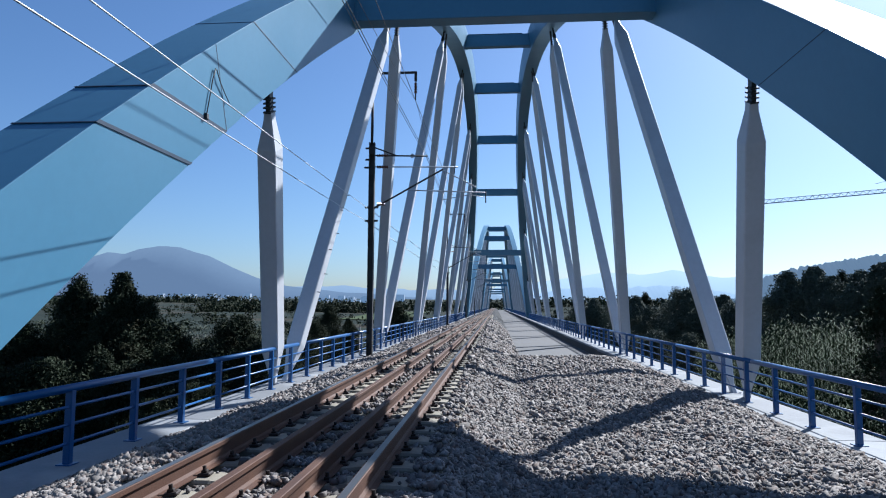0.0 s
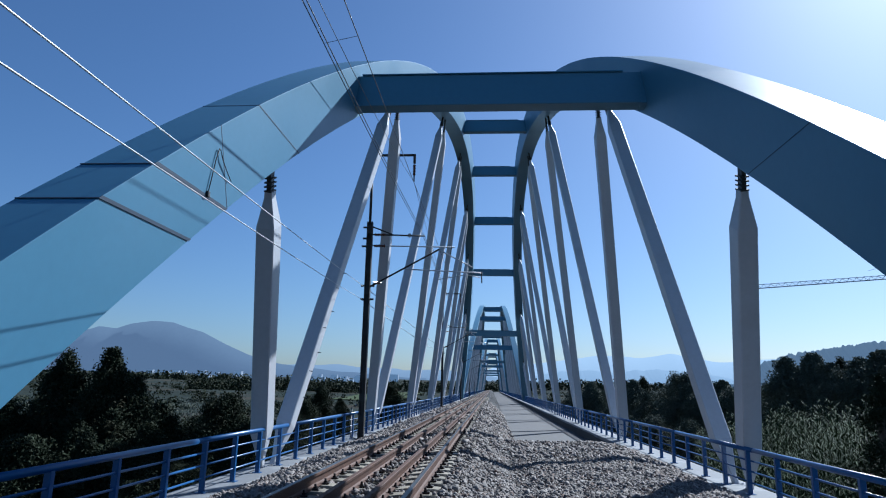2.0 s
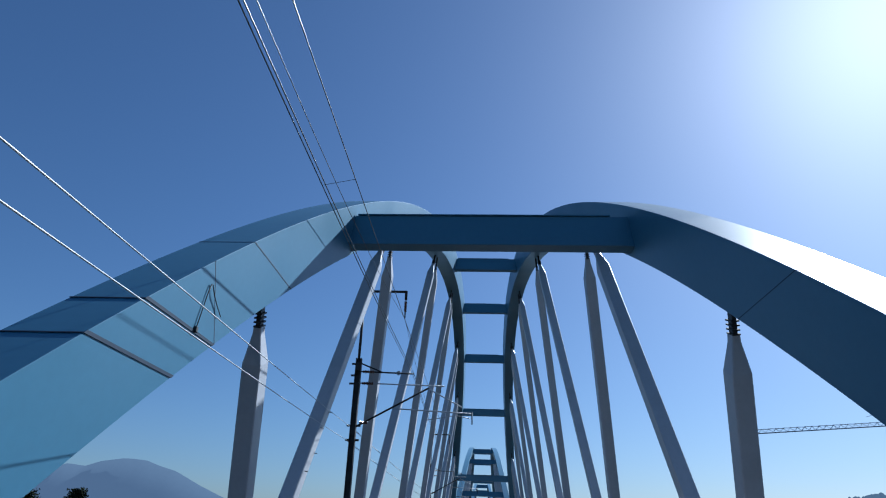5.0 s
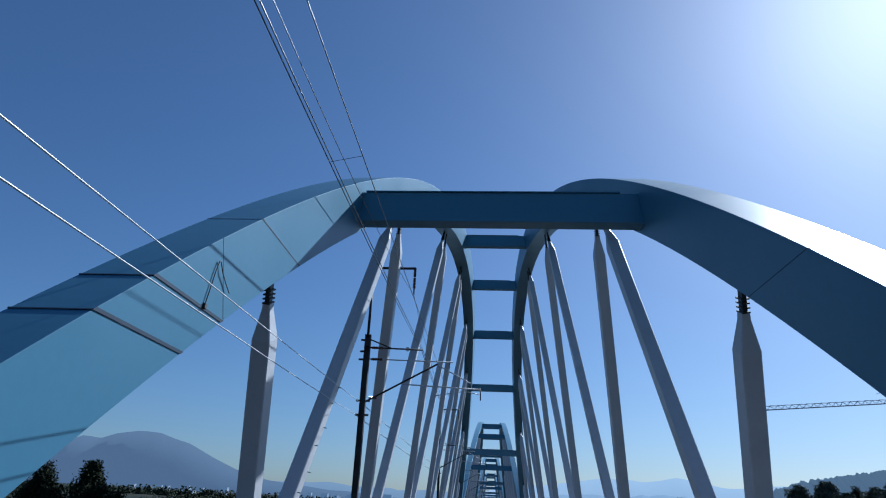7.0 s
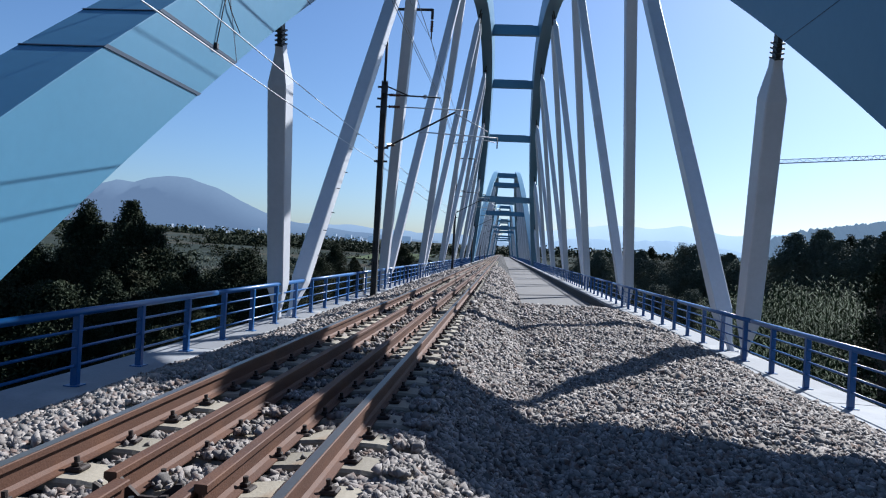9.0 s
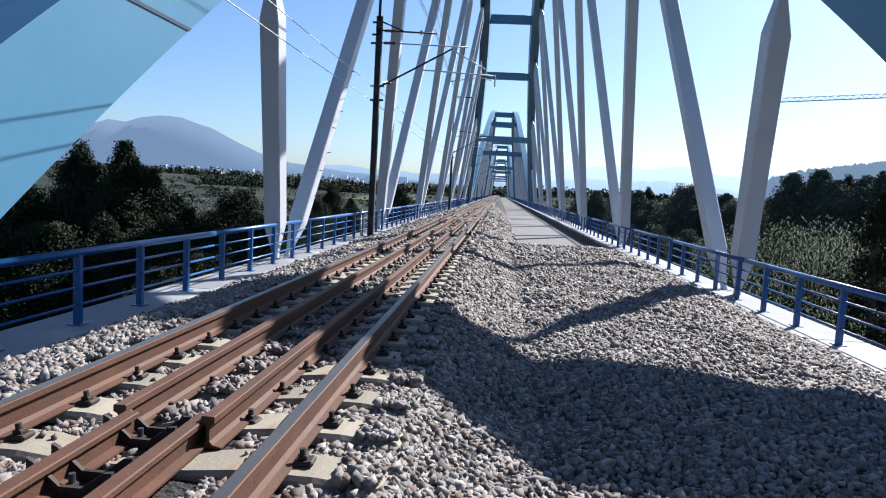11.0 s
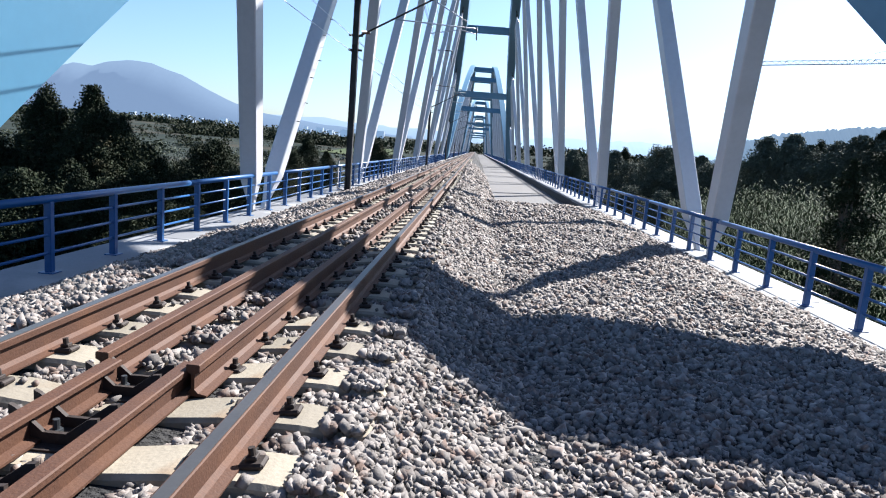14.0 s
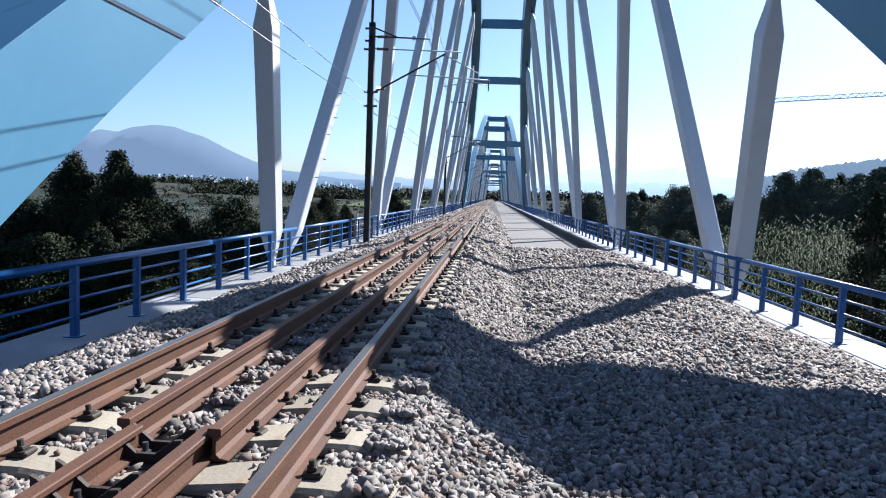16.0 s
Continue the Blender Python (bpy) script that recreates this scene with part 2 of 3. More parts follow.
def hanger(side, d_top, d_node, y_mid, near):
    """A tapered flat box from the soffit to the edge of the deck."""
    top = arch_point(side, d_top + (0.6 if d_node > d_top else -0.6), -0.02, HANG, y_mid)
    kerb = (KERB_L if side < 0 else KERB_R)
    zb = kerb - 0.12
    off = 0.42 if d_top > d_node else -0.42
    bot = Vector((XC + side * (5.83 + HANG - LEAN * (zb - EYE)), y_mid + d_node + off, zb))
    ob = thing("hanger", "white painted steel box hanger with tapered ends between arch and deck", "bridge hanger", "hangers of the bridge", at=bot)
    ax = (top - bot)
    L = ax.length
    ax.normalize()
    lat = Vector((side * 0.990, 0, 0.139))
    lat = (lat - lat.dot(ax) * ax).normalized()
    lon = ax.cross(lat)
    prof = ((0.0, 0.07, 0.10), (0.35, 0.07, 0.10), (1.25, 0.22, 0.25), (L - 1.7, 0.22, 0.25), (L - 1.02, 0.10, 0.14), (L - 0.85, 0.09, 0.14))
    c = 0.025
    rings = []
    for s, a, b in prof:
        rings.append([ax * s + lat * p + lon * q for p, q in ((-a, -b + c), (-a + c, -b), (a - c, -b), (a, -b + c), (a, b - c), (a - c, b), (-a + c, b), (-a, b - c))])
    part("shaft", loft(bmesh.new(), rings), HANGER, ob)
    bm = bmesh.new()
    loft(bm, [[ax * s + lat * p + lon * q for p, q in ((-0.05, -0.10), (0.05, -0.10), (0.05, 0.10), (-0.05, 0.10))] for s in (L - 0.85, L + 0.1)])
    part("top_lug", bm, FITTING, ob, "dark steel lug under the arch")
    if near:
        for k in range(4):
            s = L - 0.86 + 0.1 * k
            bm = loft(bmesh.new(), [[ax * (s + o) + lat * p + lon * q for p, q in ((-0.09, -0.15), (0.09, -0.15), (0.09, 0.15), (-0.09, 0.15))] for o in (0, 0.035)])
            part("collar_plate", bm, FITTING, ob, "dark steel plate of the hanger clamp")
    if near and side < 0 and d_node - d_top < 0 and d_node < -40:
        for k in range(7):
            p = ax * (2.2 + 0.75 * k) - lat * 0.215 - lon * 0.12 * (-1) ** k
            part("step_bolt", tube(bmesh.new(), [p, p - lat * 0.11], 0.014, 6), FITTING, ob, "short dark step bolt")
    bm = loft(bmesh.new(), [[lat * p + lon * q + ax * s for p, q in ((-0.13, -0.2), (0.13, -0.2), (0.13, 0.2), (-0.13, 0.2))] for s in (-0.05, 0.06)])
    part("foot_plate", bm, HANGER, ob)
    return ob


for k in range(SPANS):
    y_mid = CROWN_Y + PITCH * k
    for side in (-1, 1):
        arch_rib(side, y_mid, k == 0)
        # zigzag from arch to deck and back, mirrored about the crown
        for a, b in [(t, n) for i, n in enumerate(NODES) for t in TOPS[i:i + 2]]:
            hanger(side, a, b, y_mid, k == 0)
            hanger(side, -a, -b, y_mid, k == 0)
    for d in STRUTS:
        z = arch_bottom(d) + 0.32
        strut(y_mid + d - 0.2, z, 5.83 - LEAN * (z + 0.5 - EYE) - WIDTH / 2 + 0.03)

# ---- deck, kerbs, ballast ----
deck = tagged(part("deck", box(bmesh.new(), (-6.6, -40, SLAB_Z - 0.9), (6.95, FAR, SLAB_Z)), SLAB), "grey concrete deck slab of the railway bridge", "bridge deck", kind="structure")
SECTION = ((-5.42, KERB_L - 0.04), (-5.0, KERB_L + 0.05), (-3.6, EYE - 1.56), (-3.2, EYE - 1.45), (-0.42, EYE - 1.45), (-0.15, EYE - 1.57), (0.45, EYE - 1.80), (1.0, EYE - 1.73), (3.2, EYE - 1.68), (4.2, EYE - 1.83), (5.58, EYE - 2.32))
SECTION_FAR = SECTION[:6] + ((0.45, EYE - 2.05), (1.25, EYE - 2.84), (1.3, EYE - 2.95), (5.58, EYE - 2.95))


def ground_z(x, y):
    k = min(1, max(0, (y - 22) / 9.0))
    a = float(np.interp(x, [p[0] for p in SECTION], [p[1] for p in SECTION]))
    b = float(np.interp(x, [p[0] for p in SECTION_FAR], [p[1] for p in SECTION_FAR]))
    heap = 0.05 * math.exp(-((x - 1.9) / 1.75) ** 2 - ((y - 5.9) / 2.3) ** 2)   # low heap of spread ballast
    return a + (b - a) * k + heap


def ripple(x, y):
    """Unevenness of the bed, none between the sleepers."""
    k = min(1, max(0, (abs(x - TRACK_X) - 1.35) / 0.5))
    return k * (0.05 * noise.noise(Vector((x * 1.3, y * 1.3, 0))) + 0.06 * noise.noise(Vector((x * 0.4, y * 0.3, 7)))) - 0.035 * (1 - k)


def ballast():
    xs = np.unique(np.concatenate([np.linspace(-5.42, 5.58, 56)]))
    ys = np.concatenate([np.arange(-20, 45, 0.25), np.arange(45, FAR + 1, 5.0)])
    vs, fs = [], []
    for y in ys:
        for x in xs:
            z = ground_z(x, y) + ripple(x, y)
            vs.append((x, y, z))
    w = len(xs)
    for j in range(len(ys) - 1):
        for i in range(w - 1):
            a = j * w + i
            fs.append((a, a + 1, a + w + 1, a + w))
    me = bpy.data.meshes.new("ballast_bed")
    me.from_pydata(vs, [], fs)
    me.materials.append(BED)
    for p in me.polygons:
        p.use_smooth = True
    return tagged(new("ballast_bed", me), "crushed stone ballast bed of the railway, near-black for the shade between stones", "ballast", kind="stuff")


ballast()


def kerb(side, z, x_in, x_out):
    """A run of cast concrete lengths."""
    k = thing("kerb", "pale cast concrete edge kerb carrying the blue railing", "kerb", kind="structure")
    lo, hi = min(x_in, x_out), max(x_in, x_out)
    me = mesh_of("kerb_length", box(bmesh.new(), (lo, 0.006, SLAB_Z - 0.02), (hi, 5.994, z), 0.015), CONCRETE)
    for i in range(-3, 80):
        piece("kerb_length", me, k, Matrix.Translation((0, 6.0 * i, 0)))


kerb(-1, KERB_L, -5.40, -6.42)
kerb(1, KERB_R, 5.60, 6.78)
# added dark strips: shade and stains of the kerb's inner face as colour
KERB_SHADE = material("kerb_shade", (0.022, 0.022, 0.024), 0.8, scale=0.8, vary=0.3, fine=30, bump=0.3, spots=(0.045, 0.042, 0.04), spot_at=(0.5, 0.7))
bm = bmesh.new()
for i in range(76):
    box(bm, (5.592, 19.0 + 6.0 * i, SLAB_Z + 0.01), (5.60, 24.98 + 6.0 * i, KERB_R - 0.10 - 0.02 * (i % 3)))
tagged(part("waterproofing_strip", bm, KERB_SHADE), "added dark strip for the shade and stains up the inner face of the kerb", "waterproofing", kind="structure")

# ---- railings ----
def railing(side, x, z, spacing, y_first, count):
    g = "railings of the bridge"
    r = thing("railing", "blue painted steel railing with round top rail along the bridge edge", "railing", g, at=(x, 0, z))
    bm = bmesh.new()
    box(bm, (-0.05, -0.045, 0.0), (0.05, 0.045, 0.99), 0.008)
    me = mesh_of("post", bm, RAILING)
    plate = mesh_of("base_plate", box(bmesh.new(), (-0.10, -0.10, 0.0), (0.10, 0.10, 0.015)), RAILING)
    y0, y1 = y_first - 0.4, y_first + spacing * (count - 1) + 0.4
    for i in range(count):
        m = Matrix.Translation((0, y_first + spacing * i, 0))
        p = piece("post", me, r, m)
        if i < 30:
            piece("base_plate", plate, p, Matrix.Identity(4))
    def run(name, zz, rad, sides):
        a = y0
        while a < y1:
            b = min(a + spacing * 4, y1)
            part(name, tube(bmesh.new(), [(0, a + 0.002, zz), (0, b - 0.002, zz)], rad, sides), RAILING, r, smooth=True)
            a = b
    run("top_rail", 1.02, 0.055, 14)
    for zz in (0.28, 0.53, 0.77):
        run("bar", zz, 0.021, 8)
    return r


railing(-1, X_RAIL_L, KERB_L, 1.58, 8.47 - 1.58 * 9, 300)
railing(1, X_RAIL_R, KERB_R, 1.62, 11.6 - 1.62 * 9, 295)

# ---- track ----
HEAD = [(-0.036, -0.004), (-0.030, 0.0), (0.030, 0.0), (0.036, -0.004), (0.036, -0.038), (0.010, -0.052), (0.009, -0.135), (0.030, -0.155), (0.075, -0.163), (0.075, -0.172), (-0.075, -0.172), (-0.075, -0.163), (-0.030, -0.155), (-0.009, -0.135), (-0.010, -0.052), (-0.036, -0.038)]
BAR = [(-0.04, -0.006), (-0.034, 0.0), (0.034, 0.0), (0.04, -0.006), (0.04, -0.03), (0.012, -0.034), (0.012, -0.12), (0.06, -0.13), (0.06, -0.142), (-0.06, -0.142), (-0.06, -0.13), (-0.012, -0.12), (-0.012, -0.034), (-0.04, -0.03)]
track = thing("railway_track", "single railway track with rusty rails, guard rails and concrete sleepers in ballast", "railway track", kind="structure")
for s in (-1, 1):
    x = TRACK_X + s * 0.7525
    r = part("running_rail", rail_along(bmesh.new(), HEAD, -20, FAR, x, RAIL_TOP), RUST, track, "rust-brown running rail")
    part("rail_head", rail_along(bmesh.new(), [(-0.027, 0.0), (-0.027, 0.0025), (0.027, 0.0025), (0.027, 0.0)], -20, FAR, x, RAIL_TOP), POLISHED, r, "worn bright running surface")
for s, x, y0 in ((-1, -1.94, 3.2), (1, -1.42, 3.14)):
    part("guard_rail", rail_along(bmesh.new(), HEAD, y0, FAR, x, RAIL_TOP - 0.02), RUST, track, "rust-brown guard rail between the running rails")
    x2 = -1.68 + s * 0.19
    part("guard_rail", rail_along(bmesh.new(), BAR, -20, y0 + (0.12 if s > 0 else 0.0), x2, RAIL_TOP - 0.05), RUST, track, "rust-brown guard rail between the running rails")

def sleeper_mesh():
    rings = []
    for x, h, wd in ((-1.3, -0.06, 0.14), (-1.27, -0.03, 0.145), (-0.95, 0.0, 0.15), (-0.55, 0.0, 0.15), (-0.3, -0.03, 0.14), (0.3, -0.03, 0.14), (0.55, 0.0, 0.15), (0.95, 0.0, 0.15), (1.27, -0.03, 0.145), (1.3, -0.06, 0.14)):
        rings.append([(x, -wd - 0.02, -0.2), (x, wd + 0.02, -0.2), (x, wd, h - 0.02), (x, wd - 0.02, h), (x, -wd + 0.02, h), (x, -wd, h - 0.02)])
    return mesh_of("sleeper", loft(bmesh.new(), rings), SLEEPER)


SL = sleeper_mesh()
for i in range(-28, 190):
    piece("sleeper", SL, track, Matrix.Translation((TRACK_X, SLEEPER_Y + SLEEPER_STEP * i, RAIL_TOP - 0.176)))

# ---- track fittings ----
def clip_mesh():
    bm = bmesh.new()
    box(bm, (-0.055, -0.05, 0.0), (0.055, 0.05, 0.03), 0.01)
    tube(bm, [(0, 0, 0.03), (0, 0, 0.085)], 0.016, 8)
    box(bm, (-0.024, -0.024, 0.03), (0.024, 0.024, 0.052), 0.004)
    return mesh_of("rail_clip", bm, DARKRUST)


CLIP = clip_mesh()
sleepers = [o for o in track.children if o.name.startswith("sleeper")]
for i, s in enumerate(sleepers[12:78]):
    for x in (-0.7525, 0.7525):
        for e in (-1, 1):
            piece("rail_clip", CLIP, s, pose(x + e * 0.115, 0, -0.002, 0, e * -8, random.uniform(-12, 12)))
    if i > 15:
        for x in (-0.22, 0.27):
            for e in (-1, 1):
                piece("rail_clip", CLIP, s, pose(x + e * 0.105, 0, -0.03, 0, 0, random.uniform(-12, 12)))


def tie_bracket(y):
    """A cranked steel cross-tie that holds the ends of the guard rails together."""
    b = part("tie_bracket", bmesh.new(), DARKRUST, track, "dark steel cross tie bolted between the guard rails")
    bm = bmesh.new()
    prof = [(-0.20, 0.115), (-0.17, 0.10), (-0.05, 0.0), (0.05, 0.0), (0.15, 0.075), (0.19, 0.08)]
    for yy in (-0.08, 0.08):
        loft(bm, [[(x, yy + o, z + h) for o, h in ((-0.011, -0.085), (0.011, -0.085), (0.011, 0), (-0.011, 0))] for x, z in prof])
    box(bm, (-0.19, -0.15, -0.075), (0.19, 0.15, -0.05))
    bm.to_mesh(b.data)
    bm.free()
    b.location = (-1.75, y, RAIL_TOP - 0.145)
    bolt = bmesh.new()
    tube(bolt, [(-0.03, -0.03, -0.055), (-0.03, -0.03, -0.01)], 0.028, 6)
    tube(bolt, [(-0.03, -0.03, -0.01), (-0.03, -0.03, 0.035)], 0.015, 8)
    part("bolt", bolt, FITTING, b, "grey steel bolt")


for y in (1.51, 2.06, 2.61, 3.16):
    tie_bracket(y)


# ---- loose ballast stones ----
def stones(name, x0, x1, y0, y1, count, size, seed, lift=0.0):
    rng = np.random.default_rng(seed)
    base = np.array([(x, y, z) for x in (-1, 1) for y in (-1, 1) for z in (-1, 1)]) * 0.8
    tri = np.array([(0, 1, 3), (0, 3, 2), (4, 6, 7), (4, 7, 5), (0, 4, 5), (0, 5, 1), (2, 3, 7), (2, 7, 6), (0, 2, 6), (0, 6, 4), (1, 5, 7), (1, 7, 3)])
    v = base[None] + rng.uniform(-0.45, 0.45, (count, 8, 3))
    v = v * rng.uniform(0.7, 1.12, (count, 8, 1))
    v = v * (rng.uniform(0.65, 1.2, (count, 1, 3)) * size * rng.lognormal(0, 0.28, (count, 1, 1)))
    q = rng.normal(size=(count, 4))
    q /= np.linalg.norm(q, axis=1)[:, None]
    a, b, c, d = q.T
    R = np.stack([1 - 2 * (c * c + d * d), 2 * (b * c - a * d), 2 * (b * d + a * c), 2 * (b * c + a * d), 1 - 2 * (b * b + d * d), 2 * (c * d - a * b), 2 * (b * d - a * c), 2 * (c * d + a * b), 1 - 2 * (b * b + c * c)], 1).reshape(-1, 3, 3)
    v = np.einsum("nij,nkj->nki", R, v)
    px, py = rng.uniform(x0, x1, count), rng.uniform(y0, y1, count)
    # clear of the rails' feet and of the middle of the sleepers' tops
    dx = np.abs(px - TRACK_X)
    keep = np.abs(dx - 0.7525) > 0.085
    keep &= (np.abs(px + 1.94) > 0.09) & (np.abs(px + 1.41) > 0.09)
    on = np.abs((py - SLEEPER_Y + SLEEPER_STEP / 2) % SLEEPER_STEP - SLEEPER_STEP / 2) < 0.155
    on &= dx < 1.27
    keep &= ~on | (rng.random(count) < np.where(dx < 0.2, 0.3, np.where(dx > 1.05, 0.8, 0.01)))
    # few between the guard rails where the cross ties lie
    keep &= (np.abs(px + 1.75) > 0.2) | (py > 3.35) | (rng.random(count) < 0.45 * (np.abs((py - 2.06 + 0.275) % 0.55 - 0.275) > 0.13))
    z = np.array([ground_z(x, y) for x, y in zip(px, py)])
    z += np.array([ripple(x, y) for x, y in zip(px, py)])
    z += rng.uniform(-0.9, 0.75, count) * size + lift
    z = np.where(on, RAIL_TOP - 0.176 + size * 0.3, z) - np.where((np.abs(px + 1.75) < 0.2) & (py < 3.35), 0.05, 0)
    v += np.stack([px, py, z], 1)[:, None, :]
    v = v[keep]
    n = len(v)
    me = bpy.data.meshes.new(name)
    me.vertices.add(n * 8)
    me.vertices.foreach_set("co", v.astype(np.float32).ravel())
    f = (tri[None] + 8 * np.arange(n)[:, None, None]).reshape(-1, 3)
    me.loops.add(f.size)
    me.loops.foreach_set("vertex_index", f.astype(np.int32).ravel())
    me.polygons.add(len(f))
    me.polygons.foreach_set("loop_start", np.arange(0, f.size, 3, dtype=np.int32))
    me.update(calc_edges=True)
    me.materials.append(STONE)
    return tagged(new(name, me), "loose angular grey and beige crushed ballast stones", "ballast stones", kind="stuff")


stones("ballast_stones", -5.4, 5.55, 1.0, 5.0, 58000, 0.0215, 1)
stones("ballast_stones", -3.1, -0.3, 1.0, 6.0, 17000, 0.0200, 9, 0.012)
stones("ballast_stones", -5.4, 5.55, 5.0, 9.0, 46000, 0.0235, 5)
stones("ballast_stones", -5.4, 5.55, 9.0, 17.0, 50000, 0.0280, 2)
stones("ballast_stones", -5.4, 5.55, 17.0, 33.0, 34000, 0.040, 3)
stones("ballast_stones", -5.4, 1.2, 33.0, 70.0, 12000, 0.065, 4)
stones("ballast_stones", -5.4, 5.55, -8.0, 1.0, 34000, 0.032, 12)

# ---- overhead line ----
def mast(y, near):
    m = thing("catenary_mast", "dark steel catenary mast with tubular cantilever arms and insulators", "catenary mast", "masts of the overhead line", at=(-5.36, y, KERB_L))
    top = EYE + 7.05 - KERB_L
    bm = bmesh.new()
    for a, b in (((-0.12, -0.12, 0), (-0.095, 0.12, top)), ((0.095, -0.12, 0), (0.12, 0.12, top)), ((-0.094, -0.012, 0), (0.094, 0.012, top))):
        box(bm, a, b)
    box(bm, (-0.2, -0.2, 0), (0.2, 0.2, 0.03))
    for z in np.arange(0.6, top, 0.9):
        box(bm, (-0.094, -0.115, z), (0.094, -0.10, z + 0.35))
    part("post", bm, MAST, m)
    def bar(name, pts, r, mat=MAST, label=""):
        return part(name, tube(bmesh.new(), [(x + 5.36, 0, z + EYE - KERB_L) for x, z in pts], r, 8), mat, m, label, smooth=True)
    bar("extension_pole", [(-5.38, 6.3), (-5.36, 10.2)], 0.06)
    bar("top_arm", [(-5.38, 10.15), (-3.46, 10.15)], 0.06)
    bar("drop_bar", [(-3.48, 10.18), (-3.48, 9.75)], 0.06)
    bar("stay_tube", [(-5.3, 6.48), (-2.95, 6.42)], 0.035)
    bar("stay_brace", [(-5.3, 6.85), (-4.3, 6.46)], 0.03)
    bar("upper_tube", [(-5.3, 5.98), (-1.62, 5.92)], 0.028, HANGER, "grey galvanised tube")
    bar("diagonal_tube", [(-5.28, 4.15), (-2.26, 5.84)], 0.04)
    bar("diagonal_tube", [(-2.3, 5.80), (-0.85, 5.05)], 0.025, HANGER, "grey galvanised tube")
    bar("registration_tube", [(-3.75, 4.94), (-0.44, 4.80)], 0.028, HANGER, "grey galvanised tube")
    bar("registration_drop", [(-0.44, 4.86), (-0.43, 4.36)], 0.025)
    bar("steady_arm", [(-2.3, 4.5), (-1.1, 4.72), (-0.5, 4.6)], 0.018, HANGER, "grey galvanised arm")
    bar("registration_drop", [(-1.75, 5.95), (-1.78, 5.62)], 0.02)
    for x, z in ((-5.56, 6.8), (-5.56, 6.3), (-5.6, 5.95), (-5.55, 4.2), (-5.55, 3.62), (-5.17, 3.62), (-5.15, 4.2)):
        bm = tube(bmesh.new(), [(x + 5.36 - 0.09, 0, z + EYE - KERB_L), (x + 5.36 + 0.09, 0, z + EYE - KERB_L)], 0.045, 8)
        part("bracket", bm, MAST, m)
    def insulator(x, z, vertical, n=7):
        bm = bmesh.new()
        pts, rad = [], []
        for i in range(n * 2 + 1):
            o = (i - n) * 0.035
            pts.append((x + 5.36 + (0 if vertical else o), 0, z + EYE - KERB_L + (o if vertical else 0)))
            rad.append(0.075 if i % 2 else 0.035)
        tube(bm, pts, rad, 10)
        part("insulator", bm, INSULATOR, m, "dark brown ribbed insulator")
    insulator(-3.48, 9.45, True)
    insulator(-4.9, 6.47, False)
    insulator(-4.9, 5.97, False)
    insulator(-4.95, 4.33, False, 5)
    bm = bmesh.new()
    tube(bm, [(-3.48 + 5.36, 0, 9.2 + EYE - KERB_L), (-3.48 + 5.36, 0, 8.9 + EYE - KERB_L)], 0.03)
    part("hook", bm, MAST, m)
    bm = bmesh.new()
    bmesh.ops.create_cone(bm, segments=16, radius1=0.09, radius2=0.09, depth=0.05, cap_ends=True, matrix=Matrix.Translation((-3.6 + 5.36, 0, 6.44 + EYE - KERB_L)) @ Matrix.Rotation(radians(90), 4, "X"))
    part("tension_ring", bm, HANGER, m, "pale steel ring")
    if near:
        bm = tube(bmesh.new(), [(-0.16, -0.05, 0.0), (-0.42, -0.05, 0.1), (-0.42, -0.05, 1.25), (-0.2, -0.05, 1.4)], 0.03, 8)
        part("cable_duct", bm, CONCRETE, m, "pale bent cable duct", smooth=True)
    return m


STEP = 43.7
for i in range(-1, 6):
    mast(27.2 + STEP * i, i == 0)


def wire(label, ends, sag, r, i, twin=0.0, mat=WIRE, draw=0.0):
    (x0, z0), (x1, z1) = ends
    w = thing("overhead_wire", label, "wire", "wires of the overhead line", at=(x0, 27.2 + STEP * (i - 1), EYE + z0))
    for off in ((-twin, twin) if twin else (0,)):
        pts = []
        for k in range(25):
            t = k / 24
            s = 1 - draw * min(1 - t, 2 * t)     # drawn in towards the track, clear of the arch
            pts.append(((x0 + (x1 - x0) * t) * s + off - x0, STEP * t, (z0 + (z1 - z0) * t - sag * 4 * t * (1 - t)) * s + off - z0))
        part("strand", tube(bmesh.new(), pts, r, 6), mat, w, smooth=True)
    return w


for i in range(0, 6):
    wire("grey aluminium feeder wire strung from mast to mast", ((-5.58, 3.60), (-5.55, 3.60)), 0.12, 0.016 - 0.008 * (i == 0), i, mat=ALU, draw=0.88 * (i == 0))
    wire("grey aluminium feeder wire strung from mast to mast", ((-5.5, 4.18), (-5.5, 4.16)), 0.08, 0.016 - 0.008 * (i == 0), i, mat=ALU, draw=0.88 * (i == 0))
    wire("dark twin messenger wire over the track", ((-2.97, 6.42), (-2.97, 6.42)), 0.5, 0.011, i, 0.022)
    wire("dark earth wire hung from the mast top arm", ((-3.48, 8.9), (-3.48, 8.9)), 1.5, 0.009, i)
    wire("dark contact wire over the track", ((-2.26, 5.82), (-2.26, 5.82)), 0.08, 0.009, i)
    d = thing("dropper", "thin wire dropper between two overhead wires", "wire", "droppers", at=(-2.26, 27.2 + STEP * (i - 1) + 26.2, EYE + 5.82))
    part("strand", tube(bmesh.new(), [(0, 0, -0.07), (-0.7, 0.5, 0.1)], 0.005, 5), WIRE, d)

